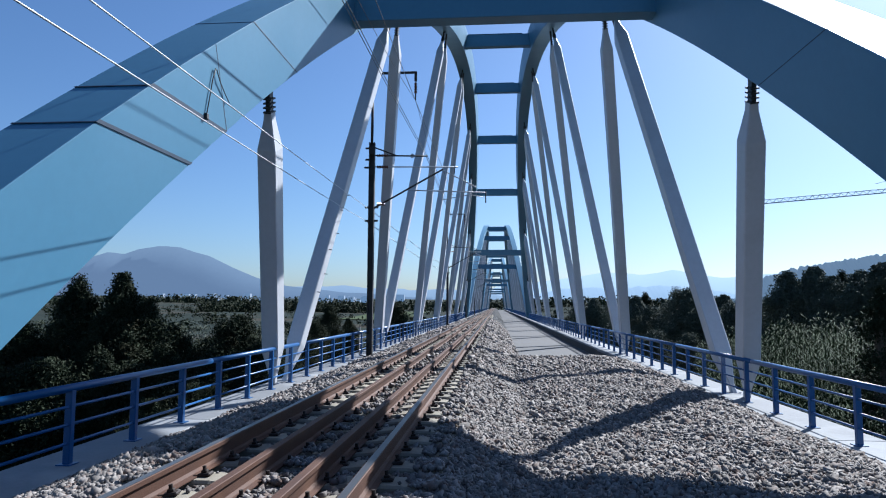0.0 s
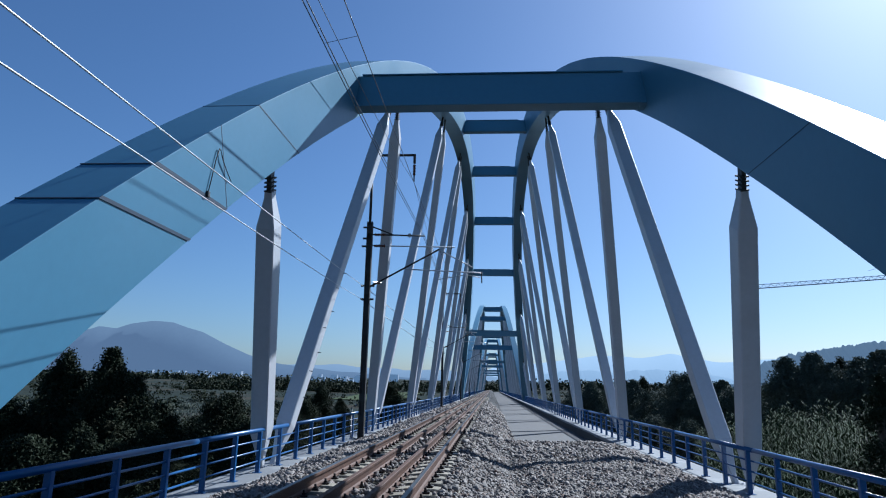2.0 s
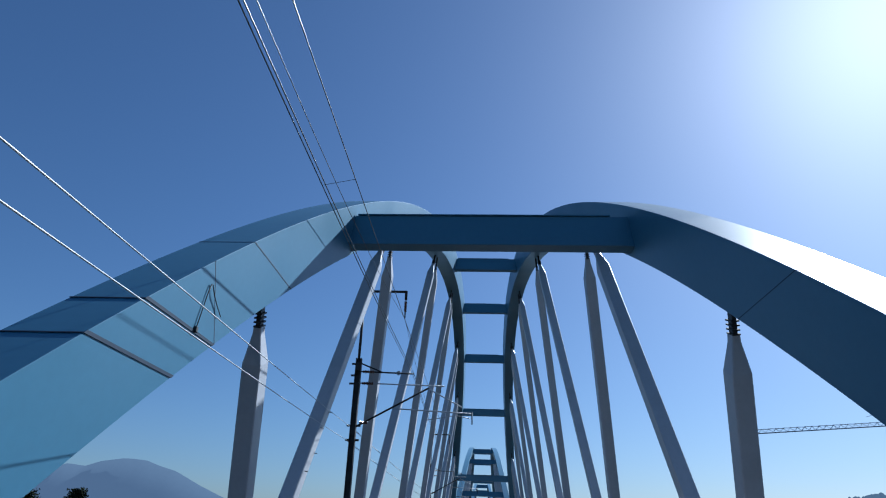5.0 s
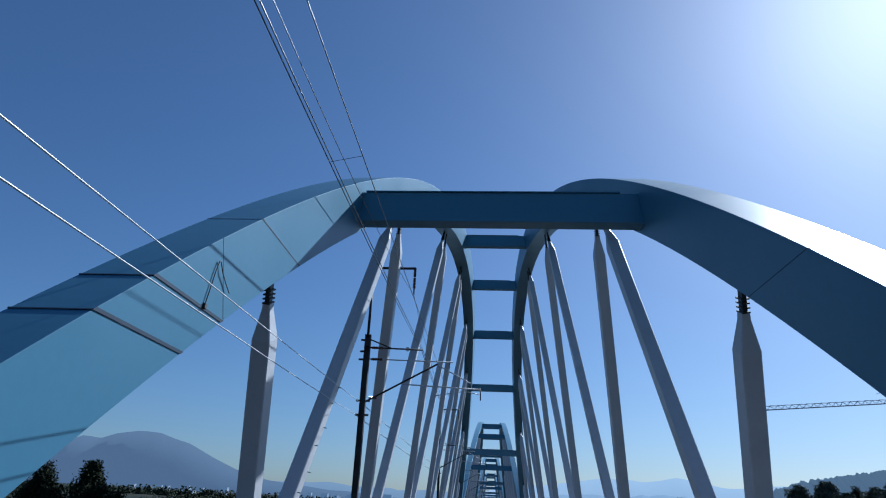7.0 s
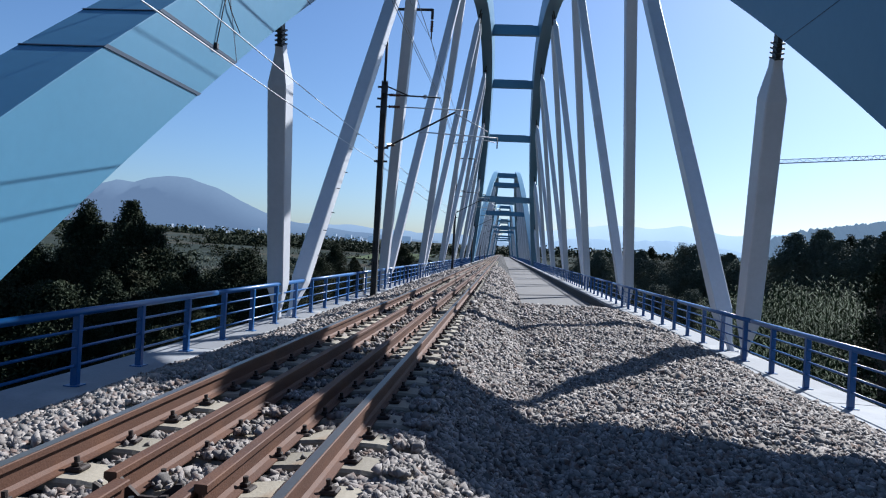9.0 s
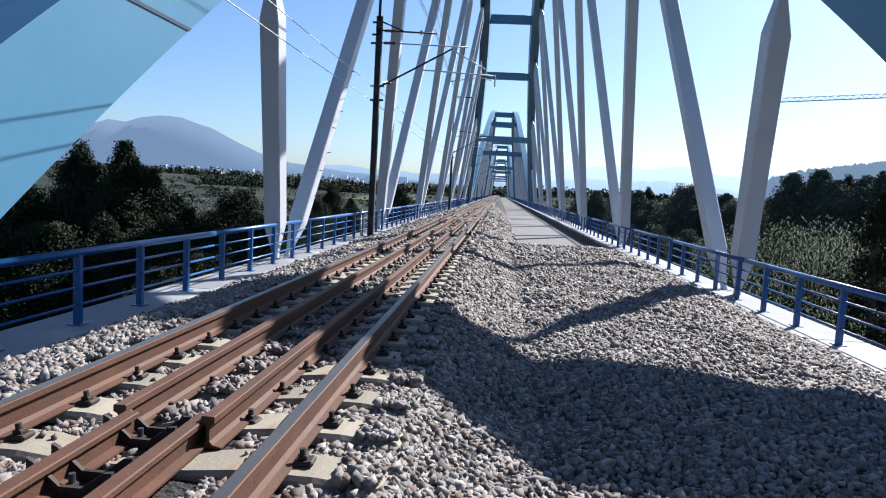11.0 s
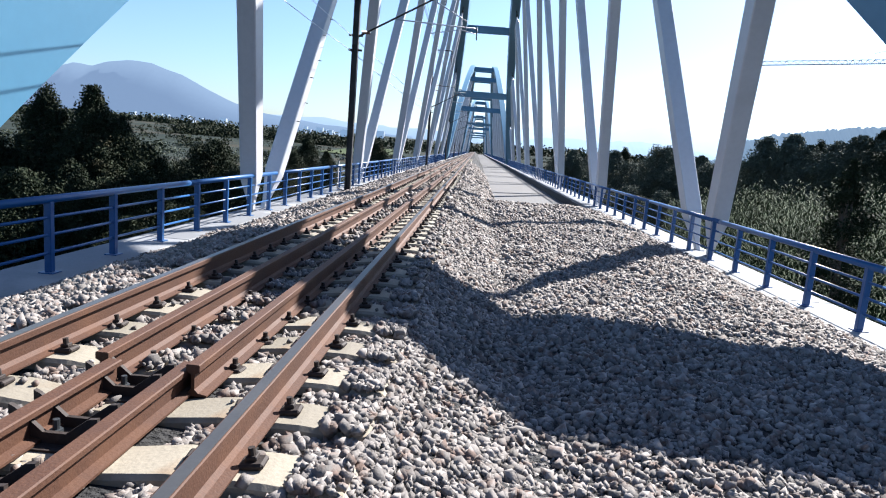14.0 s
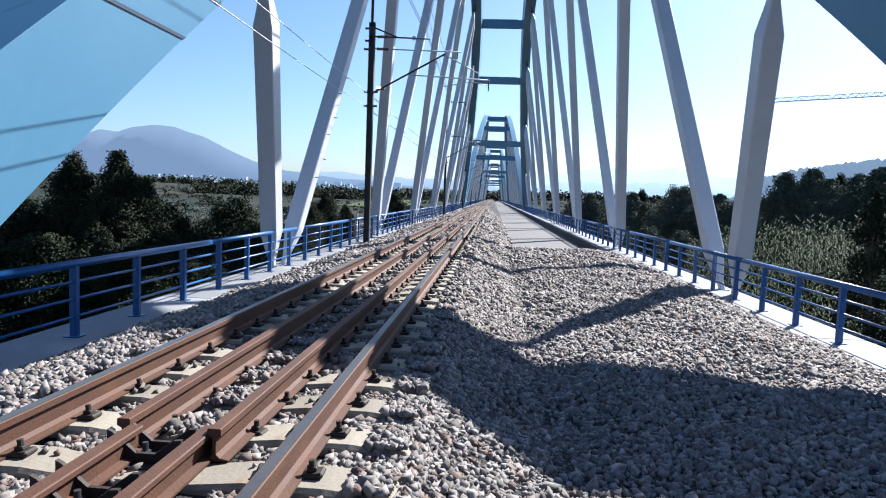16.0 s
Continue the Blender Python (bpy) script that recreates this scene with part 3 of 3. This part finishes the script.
# loop of cable clamped on the inner plate of the arch
loop = thing("cable_loop", "thin dark cable loop clamped on the arch plate", "cable", at=(-4.672, 9.85, EYE + 3.02))
part("cable", tube(bmesh.new(), [(0.0, 0.0, 0.0), (0.045, 0.0, 0.3), (0.085, 0.0, 0.6), (0.12, 0.02, 0.80), (0.12, 0.06, 0.80), (0.11, 0.22, 0.66), (0.09, 0.45, 0.55), (0.08, 0.68, 0.44)], 0.009, 6), MAST, loop, smooth=True)
bm = bmesh.new()
box(bm, (-0.05, -0.04, -0.05), (0.03, 0.04, 0.05), 0.01)
part("clamp", bm, MAST, loop)

# ---- land ----
def land_z(x, y):
    r = math.hypot(x, y)
    z = -10.5
    z += 7.0 / (1 + math.exp(min(50, -(x - 17) / 2.5))) * (1 / (1 + math.exp(min(50, (y - 75) / 12))))   # bank on the sunny side
    z += 1.2 * noise.noise(Vector((x / 60, y / 60, 3))) * min(1, r / 60)
    z += max(0, r - 250) * 0.008 + max(0, r - 1200) * 0.008
    z += 9 * noise.noise(Vector((x / 420, y / 420, 9))) * min(1, max(0, r - 200) / 500)
    return z


def make_ground():
    rs = np.concatenate([np.arange(0, 120, 6), np.geomspace(120, 4700, 46)])
    n = 160
    vs, fs = [(0, 0, land_z(0, 0))], []
    for r in rs[1:]:
        for k in range(n):
            a = math.tau * k / n
            x, y = r * math.sin(a), r * math.cos(a)
            vs.append((x, y, land_z(x, y)))
    for k in range(n):
        fs.append((0, 1 + (k + 1) % n, 1 + k))
    for j in range(len(rs) - 2):
        for k in range(n):
            a, b = 1 + j * n + k, 1 + j * n + (k + 1) % n
            fs.append((a, b, b + n, a + n))
    me = bpy.data.meshes.new("ground")
    me.from_pydata(vs, [], fs)
    me.materials.append(LAND)
    for p in me.polygons:
        p.use_smooth = True
    return tagged(new("ground", me), "scrub and field covered valley floor below the bridge", "ground", kind="structure")


LAND = material("valley_land", (0.028, 0.035, 0.031), 0.95, scale=0.016, vary=0.35, fine=0.35, bump=0.4, depth=1.0, spots=(0.046, 0.044, 0.036), spot_at=(0.52, 0.60), spec=0.02)
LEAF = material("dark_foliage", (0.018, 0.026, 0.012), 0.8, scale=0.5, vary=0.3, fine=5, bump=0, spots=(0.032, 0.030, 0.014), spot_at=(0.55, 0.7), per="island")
# foliage made paler and greyer, so haze over farther trees sits in the colour
HAZY_LEAF = material("haze_paled_foliage", (0.072, 0.088, 0.068), 0.8, scale=0.3, vary=0.3, fine=5, bump=0, spots=(0.082, 0.085, 0.055), spot_at=(0.5, 0.65), per="island")
REED = material("reed_leaf", (0.026, 0.046, 0.016), 0.9, scale=0.5, vary=0.3, fine=5, bump=0, spots=(0.036, 0.050, 0.020), spot_at=(0.55, 0.7), per="island")
BARK = material("bark", (0.10, 0.075, 0.055), 0.9, scale=1.5, vary=0.3, fine=20, bump=0.6)
for m in (LEAF, REED, HAZY_LEAF):
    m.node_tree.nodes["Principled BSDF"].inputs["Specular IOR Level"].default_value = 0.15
make_ground()


def from_arrays(name, v, f, mat):
    me = bpy.data.meshes.new(name)
    v, f = np.asarray(v, np.float32), np.asarray(f, np.int32)
    k = f.shape[1]
    me.vertices.add(len(v))
    me.vertices.foreach_set("co", v.ravel())
    me.loops.add(f.size)
    me.loops.foreach_set("vertex_index", f.ravel())
    me.polygons.add(len(f))
    me.polygons.foreach_set("loop_start", np.arange(0, f.size, k, dtype=np.int32))
    me.update(calc_edges=True)
    me.materials.append(mat)
    return me


def leaves(rng, centres, length, width):
    """Bent pointed leaves, two quads each, hanging round the centres."""
    n = len(centres)
    d = rng.normal(size=(n, 3))
    d[:, 2] -= 0.6
    d /= np.linalg.norm(d, axis=1)[:, None]
    s = np.cross(d, rng.normal(size=(n, 3)))
    s /= np.linalg.norm(s, axis=1)[:, None]
    L = length * rng.uniform(0.6, 1.4, (n, 1))
    W = width * rng.uniform(0.6, 1.4, (n, 1))
    up = np.cross(s, d) * W * 0.4
    pts = np.stack([centres - d * L / 2, centres + s * W / 2 + up, centres + d * L / 2, centres - s * W / 2 + up], 1)
    return pts.reshape(-1, 3), np.arange(n * 4).reshape(-1, 4)


def tree(name, label, height, spread, seed, slim, clumps, per_clump, leaf, at, group, low=0.18, foliage=None):
    rng = np.random.default_rng(seed)
    t = thing(name, label, "tree", group, at=at)
    bm = bmesh.new()
    top = Vector((rng.normal(0, 0.3), rng.normal(0, 0.3), height * 0.92))
    trunk = [Vector((0, 0, -0.5)), Vector((rng.normal(0, 0.15), rng.normal(0, 0.15), height * 0.3)), Vector((rng.normal(0, 0.3), rng.normal(0, 0.3), height * 0.6)), top]
    tube(bm, trunk, [height * 0.022, height * 0.017, height * 0.010, 0.02], 8)
    cen = []
    for i in range(clumps):
        f = low + (1 - low) * (i + rng.random()) / clumps
        g = (f - low) / (1 - low)
        shape = min(0.6 + 1.6 * g, 1, 0.05 + (1 - g) * (3.0 if slim > 0.85 else 1.8)) ** slim
        a = rng.uniform(0, math.tau)
        r = spread * shape * math.sqrt(rng.uniform(0.1, 1))
        base = trunk[1].lerp(top, min(1, f))
        tip = Vector((base.x + r * math.cos(a), base.y + r * math.sin(a), height * f + rng.normal(0, height * 0.02)))
        if i % 2 == 0:
            tube(bm, [trunk[1].lerp(top, max(0.02, f - 0.2)), (base + tip) / 2 - Vector((0, 0, 0.1 * r)), tip], [height * 0.006, height * 0.004, 0.01], 5)
        cen.append((tip, spread * rng.uniform(0.12, 0.24) * (0.4 + 0.6 * min(1, 3 * (1 - g)))))
    part("trunk", bm, BARK, t)
    pts = np.concatenate([np.array(c) + np.clip(rng.normal(size=(per_clump, 3)), -1.7, 1.7) * (s, s, s * 1.15) for c, s in cen])
    v, f = leaves(rng, pts, leaf, leaf * 0.38)
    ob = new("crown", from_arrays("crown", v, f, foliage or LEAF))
    ob.parent = t
    return t


def ground_at(x, y):
    return (x, y, land_z(x, y) - 0.1)


def by_bearing(u, y):
    return ground_at(u * y, y)


EUC = "dark green eucalyptus tree with drooping leaf clumps beside the bridge"
near_group = "trees beside the bridge"
# left group: bearing x/y, distance, top over the eye per metre of distance
kinds = []
for i, (u, y, w, sp, slim) in enumerate(((-0.606, 34, 0.044, 2.1, 1.25), (-0.69, 33, 0.030, 2.2, 1.2), (-0.545, 36, -0.008, 2.3, 1.1), (-0.415, 46, -0.028, 3.2, 0.6))):
    x, yy, z = by_bearing(u, y)
    kinds.append(tree("tree", EUC, EYE + w * y - z, sp, 20 + i, slim, 190, 300, 0.18, (x, yy, z), near_group))
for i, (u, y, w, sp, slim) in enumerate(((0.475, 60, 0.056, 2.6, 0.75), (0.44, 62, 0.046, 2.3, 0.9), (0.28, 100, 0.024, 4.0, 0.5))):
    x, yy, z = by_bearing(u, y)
    kinds.append(tree("tree", "rounded tree at the edge of the wood, leaves paled for haze", EYE + w * y - z, sp, 40 + i, slim, 170, 220, 0.25, (x, yy, z), "trees of the wood", 0.12, HAZY_LEAF))
rng = random.Random(4)


def again(k, u, y, w):
    x, yy, z = by_bearing(u, y)
    src = kinds[k]
    h0 = max(v.co.z for v in src.children[0].data.vertices) / 0.92
    c = copy_thing(src, pose(x, yy, z, 0, 0, rng.uniform(0, 360)))
    s = (EYE + w * y - z) / h0
    c.scale = (s * rng.uniform(0.95, 1.2), s * rng.uniform(0.95, 1.2), s)
    return c


for k, u, y, w in ((1, -0.76, 31, 0.01), (0, -0.645, 35, 0.012), (1, -0.668, 31, -0.01), (2, -0.585, 33, -0.012), (1, -0.575, 40, -0.03), (1, -0.72, 38, 0.02), (2, -0.505, 38, -0.03), (0, -0.522, 37, -0.004), (2, -0.487, 36, -0.022), (1, -0.535, 33, -0.03), (3, -0.57, 30, -0.06), (1, -0.64, 28, -0.04), (3, -0.74, 27, -0.05), (2, -0.47, 38, -0.07), (0, -0.90, 34, 0.05), (2, -0.85, 26, -0.02),
                   (2, -0.78, 38, -0.02), (2, -0.60, 40, -0.015), (3, -0.66, 36, -0.03), (3, -0.50, 33, -0.09), (3, -0.44, 36, -0.11), (2, -0.56, 26, -0.12), (3, -0.455, 52, -0.03), (3, -0.385, 60, -0.03), (3, -0.36, 70, -0.04), (1, -0.265, 110, 0.012), (3, -0.285, 105, -0.012), (3, -0.155, 150, 0.012), (2, -0.235, 120, -0.012), (3, -0.30, 95, -0.035), (3, -0.33, 85, -0.045)):
    again(k, u, y, w)
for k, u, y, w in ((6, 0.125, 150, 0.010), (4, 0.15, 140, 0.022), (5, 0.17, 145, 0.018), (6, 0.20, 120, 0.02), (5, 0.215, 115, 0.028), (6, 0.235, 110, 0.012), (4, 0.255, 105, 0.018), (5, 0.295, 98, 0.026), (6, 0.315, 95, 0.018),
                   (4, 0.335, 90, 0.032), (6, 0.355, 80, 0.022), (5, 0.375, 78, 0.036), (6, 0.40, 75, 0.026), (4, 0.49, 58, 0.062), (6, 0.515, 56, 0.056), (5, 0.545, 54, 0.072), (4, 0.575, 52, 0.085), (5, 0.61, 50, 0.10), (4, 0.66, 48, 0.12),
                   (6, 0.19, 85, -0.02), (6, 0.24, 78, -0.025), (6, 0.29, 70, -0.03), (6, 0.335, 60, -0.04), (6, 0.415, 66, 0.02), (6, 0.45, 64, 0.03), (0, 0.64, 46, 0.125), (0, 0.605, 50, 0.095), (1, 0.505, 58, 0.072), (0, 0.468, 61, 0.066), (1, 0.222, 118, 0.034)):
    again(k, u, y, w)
# the slender dark tree on the bank
x, y, z = by_bearing(0.552, 27)
tree("tree", "slender dark cypress-like tree on the reed bank", EYE + 0.02 * 27 - z, 1.25, 77, 1.1, 100, 170, 0.16, (x, y, z), near_group, 0.05)


def reeds(count, seed):
    rng = np.random.default_rng(seed)
    vs, fs, n = [], [], 0
    for _ in range(count):
        y = rng.uniform(20, 68)
        u = rng.uniform(0.30, 0.95)
        x = u * y
        if x < 11.5 + 0.03 * y:
            continue
        z = land_z(x, y)
        h = rng.uniform(3.4, 6.0) * (0.85 + 0.3 * noise.noise(Vector((x / 4, y / 4, 1))))
        a = rng.uniform(0, math.tau)
        for q in range(9):
            f = 0.45 + 0.55 * q / 8
            b = a + q * 2.4
            L, wd = rng.uniform(0.35, 0.7), rng.uniform(0.015, 0.03)
            dx, dy = math.cos(b), math.sin(b)
            p = np.array((x + 0.05 * dx, y + 0.05 * dy, z + h * f))
            for k, (o, up, ww) in enumerate(((0, 0, wd), (L * 0.5, L * 0.35, wd), (L, L * 0.1, 0.004))):
                c = p + (dx * o, dy * o, up)
                vs += [c + (-dy * ww, dx * ww, 0), c - (-dy * ww, dx * ww, 0)]
            fs += [(n, n + 1, n + 3, n + 2), (n + 2, n + 3, n + 5, n + 4)]
            n += 6
        c0, c1 = np.array((x, y, z - 0.2)), np.array((x + 0.1 * math.cos(a), y + 0.1 * math.sin(a), z + h))
        vs += [c0 + (0.02, 0, 0), c0 - (0.02, 0, 0), c1 - (0.01, 0, 0), c1 + (0.01, 0, 0)]
        fs.append((n, n + 1, n + 2, n + 3))
        n += 4
    return tagged(new("reed_bed", from_arrays("reed_bed", vs, fs, REED)), "dense stand of tall green giant reed on the bank", "reeds", kind="stuff")


reeds(11000, 8)


def scrub(name, label, count, seed, place, size, leaf, per, mat):
    rng = np.random.default_rng(seed)
    pts = []
    for _ in range(count):
        x, y = place(rng)
        z = land_z(x, y)
        s = size * rng.uniform(0.5, 1.5)
        pts.append(np.array((x, y, z + s * 0.55)) + np.clip(rng.normal(size=(per, 3)), -1.6, 1.6) * (s * 0.6, s * 0.6, s * 0.42))
    v, f = leaves(rng, np.concatenate(pts), leaf, leaf * 0.6)
    return tagged(new(name, from_arrays(name, v, f, mat)), label, "scrub", kind="stuff")


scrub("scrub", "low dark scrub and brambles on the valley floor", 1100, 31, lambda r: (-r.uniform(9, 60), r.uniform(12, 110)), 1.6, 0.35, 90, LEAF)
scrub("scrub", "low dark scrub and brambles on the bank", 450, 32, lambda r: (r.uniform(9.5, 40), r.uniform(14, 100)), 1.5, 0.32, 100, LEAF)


def rows_of_trees(r):
    y = 260 + 90 * int(r.integers(0, 9)) + r.normal(0, 5)
    return -y * r.uniform(-0.55, 0.75) + r.normal(0, 6), y


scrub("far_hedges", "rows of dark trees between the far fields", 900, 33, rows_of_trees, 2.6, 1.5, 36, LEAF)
scrub("far_hedges", "broken lines of dark shrubs across the valley fields", 700, 35, lambda r: (-r.uniform(0.2, 0.75) * 400 + r.normal(0, 30), 110 + 28 * int(r.integers(0, 9)) + r.normal(0, 2.5)), 1.8, 0.8, 50, HAZY_LEAF)
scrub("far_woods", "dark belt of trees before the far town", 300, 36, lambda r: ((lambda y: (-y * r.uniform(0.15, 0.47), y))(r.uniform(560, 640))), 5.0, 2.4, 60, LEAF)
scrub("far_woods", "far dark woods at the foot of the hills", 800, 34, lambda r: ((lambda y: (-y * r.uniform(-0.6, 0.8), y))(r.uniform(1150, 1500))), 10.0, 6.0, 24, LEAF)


FIELD = material("young_crop", (0.055, 0.072, 0.036), 0.95, scale=0.02, vary=0.12, fine=0.8, bump=0.3, depth=0.3, spots=(0.065, 0.075, 0.045), spot_at=(0.5, 0.7), spec=0.05)


def field(x0, x1, y0, y1):
    """A sown field that lies on the valley floor."""
    vs = [(x0 + (x1 - x0) * i / 12, y0 + (y1 - y0) * j / 16) for j in range(17) for i in range(13)]
    fs = [(j * 13 + i, j * 13 + i + 1, j * 13 + i + 14, j * 13 + i + 13) for j in range(16) for i in range(12)]
    me = bpy.data.meshes.new("field")
    me.from_pydata([(x, y, land_z(x, y) + 0.6) for x, y in vs], [], fs)
    me.materials.append(FIELD)
    return tagged(new("field", me), "pale green sown field on the valley floor", "field", kind="structure")


field(-105, -62, 420, 620)


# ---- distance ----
# Distance haze is painted: a flat bluish colour with a faint glow of its own.
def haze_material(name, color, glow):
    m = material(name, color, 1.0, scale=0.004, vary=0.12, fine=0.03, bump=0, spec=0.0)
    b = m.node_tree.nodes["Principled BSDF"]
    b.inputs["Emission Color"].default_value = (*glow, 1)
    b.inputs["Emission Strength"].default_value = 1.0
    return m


def ridge(name, label, y, outline, mat, rough, seed, steps=140, waves=18):
    """A far range: a long rounded body whose crest follows the outline of bearing and height."""
    us, ws = [p[0] for p in outline], [p[1] for p in outline]
    rings = []
    for i in range(steps + 1):
        u = us[0] + (us[-1] - us[0]) * i / steps
        w = float(np.interp(u, us, ws)) + rough * (noise.fractal(Vector((u * waves, seed, 0)), 0.9, 2.0, 5))
        x, h = u * y, EYE + max(0.001, w) * y
        rings.append([(x, y - 0.10 * y, -20), (x, y - 0.03 * y, h * 0.6), (x, y, h), (x, y + 0.02 * y, h * 0.6), (x, y + 0.03 * y, -20)])
    bm = loft(bmesh.new(), rings, True, True)
    ob = part(name, bm, mat, smooth=True)
    return tagged(ob, label, "hills", kind="structure")


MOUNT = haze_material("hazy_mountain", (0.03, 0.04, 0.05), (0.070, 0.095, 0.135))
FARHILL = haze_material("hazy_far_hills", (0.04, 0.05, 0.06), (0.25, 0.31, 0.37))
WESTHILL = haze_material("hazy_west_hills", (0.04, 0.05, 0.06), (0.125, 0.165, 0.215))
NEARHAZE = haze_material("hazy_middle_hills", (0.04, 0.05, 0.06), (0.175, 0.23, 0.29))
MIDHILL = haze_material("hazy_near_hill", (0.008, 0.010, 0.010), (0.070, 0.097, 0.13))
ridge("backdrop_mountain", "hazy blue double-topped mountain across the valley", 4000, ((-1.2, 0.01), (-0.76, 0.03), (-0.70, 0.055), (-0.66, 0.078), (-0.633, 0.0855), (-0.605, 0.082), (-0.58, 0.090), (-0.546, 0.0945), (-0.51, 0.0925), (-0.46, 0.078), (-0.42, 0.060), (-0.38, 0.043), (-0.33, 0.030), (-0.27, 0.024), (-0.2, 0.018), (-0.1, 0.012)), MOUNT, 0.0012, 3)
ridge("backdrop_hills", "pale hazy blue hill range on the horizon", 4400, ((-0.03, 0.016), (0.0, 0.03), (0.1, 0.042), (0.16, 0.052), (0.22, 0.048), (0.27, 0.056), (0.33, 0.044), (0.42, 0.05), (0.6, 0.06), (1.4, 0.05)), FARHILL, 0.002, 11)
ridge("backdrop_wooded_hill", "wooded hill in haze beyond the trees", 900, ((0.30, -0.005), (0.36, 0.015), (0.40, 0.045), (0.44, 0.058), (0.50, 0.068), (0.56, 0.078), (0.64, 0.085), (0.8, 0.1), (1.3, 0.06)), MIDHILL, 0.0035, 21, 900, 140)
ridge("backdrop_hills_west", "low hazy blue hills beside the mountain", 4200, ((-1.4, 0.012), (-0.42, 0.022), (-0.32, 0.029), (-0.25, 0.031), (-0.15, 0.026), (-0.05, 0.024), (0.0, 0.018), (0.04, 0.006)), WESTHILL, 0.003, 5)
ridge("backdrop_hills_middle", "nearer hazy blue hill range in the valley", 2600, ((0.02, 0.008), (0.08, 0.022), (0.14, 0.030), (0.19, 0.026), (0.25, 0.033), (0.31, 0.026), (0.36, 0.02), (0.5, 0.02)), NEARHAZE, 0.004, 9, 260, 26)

# far town at the foot of the mountain
# the walls' bluish glow is painted haze too
TOWN = haze_material("hazy_white_walls", (0.22, 0.22, 0.23), (0.06, 0.09, 0.13))
rngt = random.Random(12)
for i in range(46):
    u = rngt.choice((rngt.uniform(-0.52, -0.38), rngt.uniform(-0.30, -0.18), rngt.uniform(-0.56, -0.14)))
    y = rngt.uniform(2100, 2500)
    x = u * y
    z0 = land_z(x, y) - 2
    h, w = rngt.uniform(10, 26), rngt.uniform(12, 34)
    b = thing("far_building", "pale far apartment block at the foot of the mountain", "building", "far town", at=(x, y, z0))
    part("wall", box(bmesh.new(), (-w / 2, -8, 0), (w / 2, 8, h)), TOWN, b)
    part("roof", box(bmesh.new(), (-w / 2 - 0.5, -8.5, h), (w / 2 + 0.5, 8.5, h + 1.2)), TOWN, b)

# ---- tower crane ----
crane = thing("tower_crane", "pale tower crane with a lattice jib behind the trees", "crane", at=(175, 230, land_z(175, 230)))
cz = EYE + 0.153 * 230 - land_z(175, 230)
bm = bmesh.new()
for i in range(46):
    a, b = -84 + i * 2.4, -84 + (i + 1) * 2.4
    rise = 0.085
    za, zb = cz + (a + 90) * rise, cz + (b + 90) * rise
    for yy in (-0.6, 0.6):
        tube(bm, [(a, yy, za), (b, yy, zb)], 0.11, 4)
        tube(bm, [(a, yy, za), ((a + b) / 2, 0, (za + zb) / 2 + 1.3)], 0.06, 4)
        tube(bm, [((a + b) / 2, 0, (za + zb) / 2 + 1.3), (b, yy, zb)], 0.06, 4)
    tube(bm, [(a - 1.3, 0, za + 1.28), (a + 1.3, 0, za + 1.32)], 0.11, 4)
part("jib", bm, HANGER, crane)
bm = tube(bmesh.new(), [(0, 0, cz + 20), (-45, 0, cz + 7.2)], 0.06, 4)
part("tie_bar", bm, HANGER, crane)
bm = bmesh.new()
for k in range(int(cz / 2.5)):
    for sx, sy in ((-1, -1), (1, -1), (1, 1), (-1, 1)):
        tube(bm, [(sx, sy, k * 2.5), (sx, sy, k * 2.5 + 2.5)], 0.1, 4)
        tube(bm, [(sx, sy, k * 2.5), (-sy, sx, k * 2.5 + 2.5)], 0.06, 4)
for sx, sy in ((-1, -1), (1, -1), (1, 1), (-1, 1)):
    tube(bm, [(sx, sy, int(cz / 2.5) * 2.5), (0, 0, cz + 20)], 0.1, 4)
part("tower", bm, HANGER, crane)
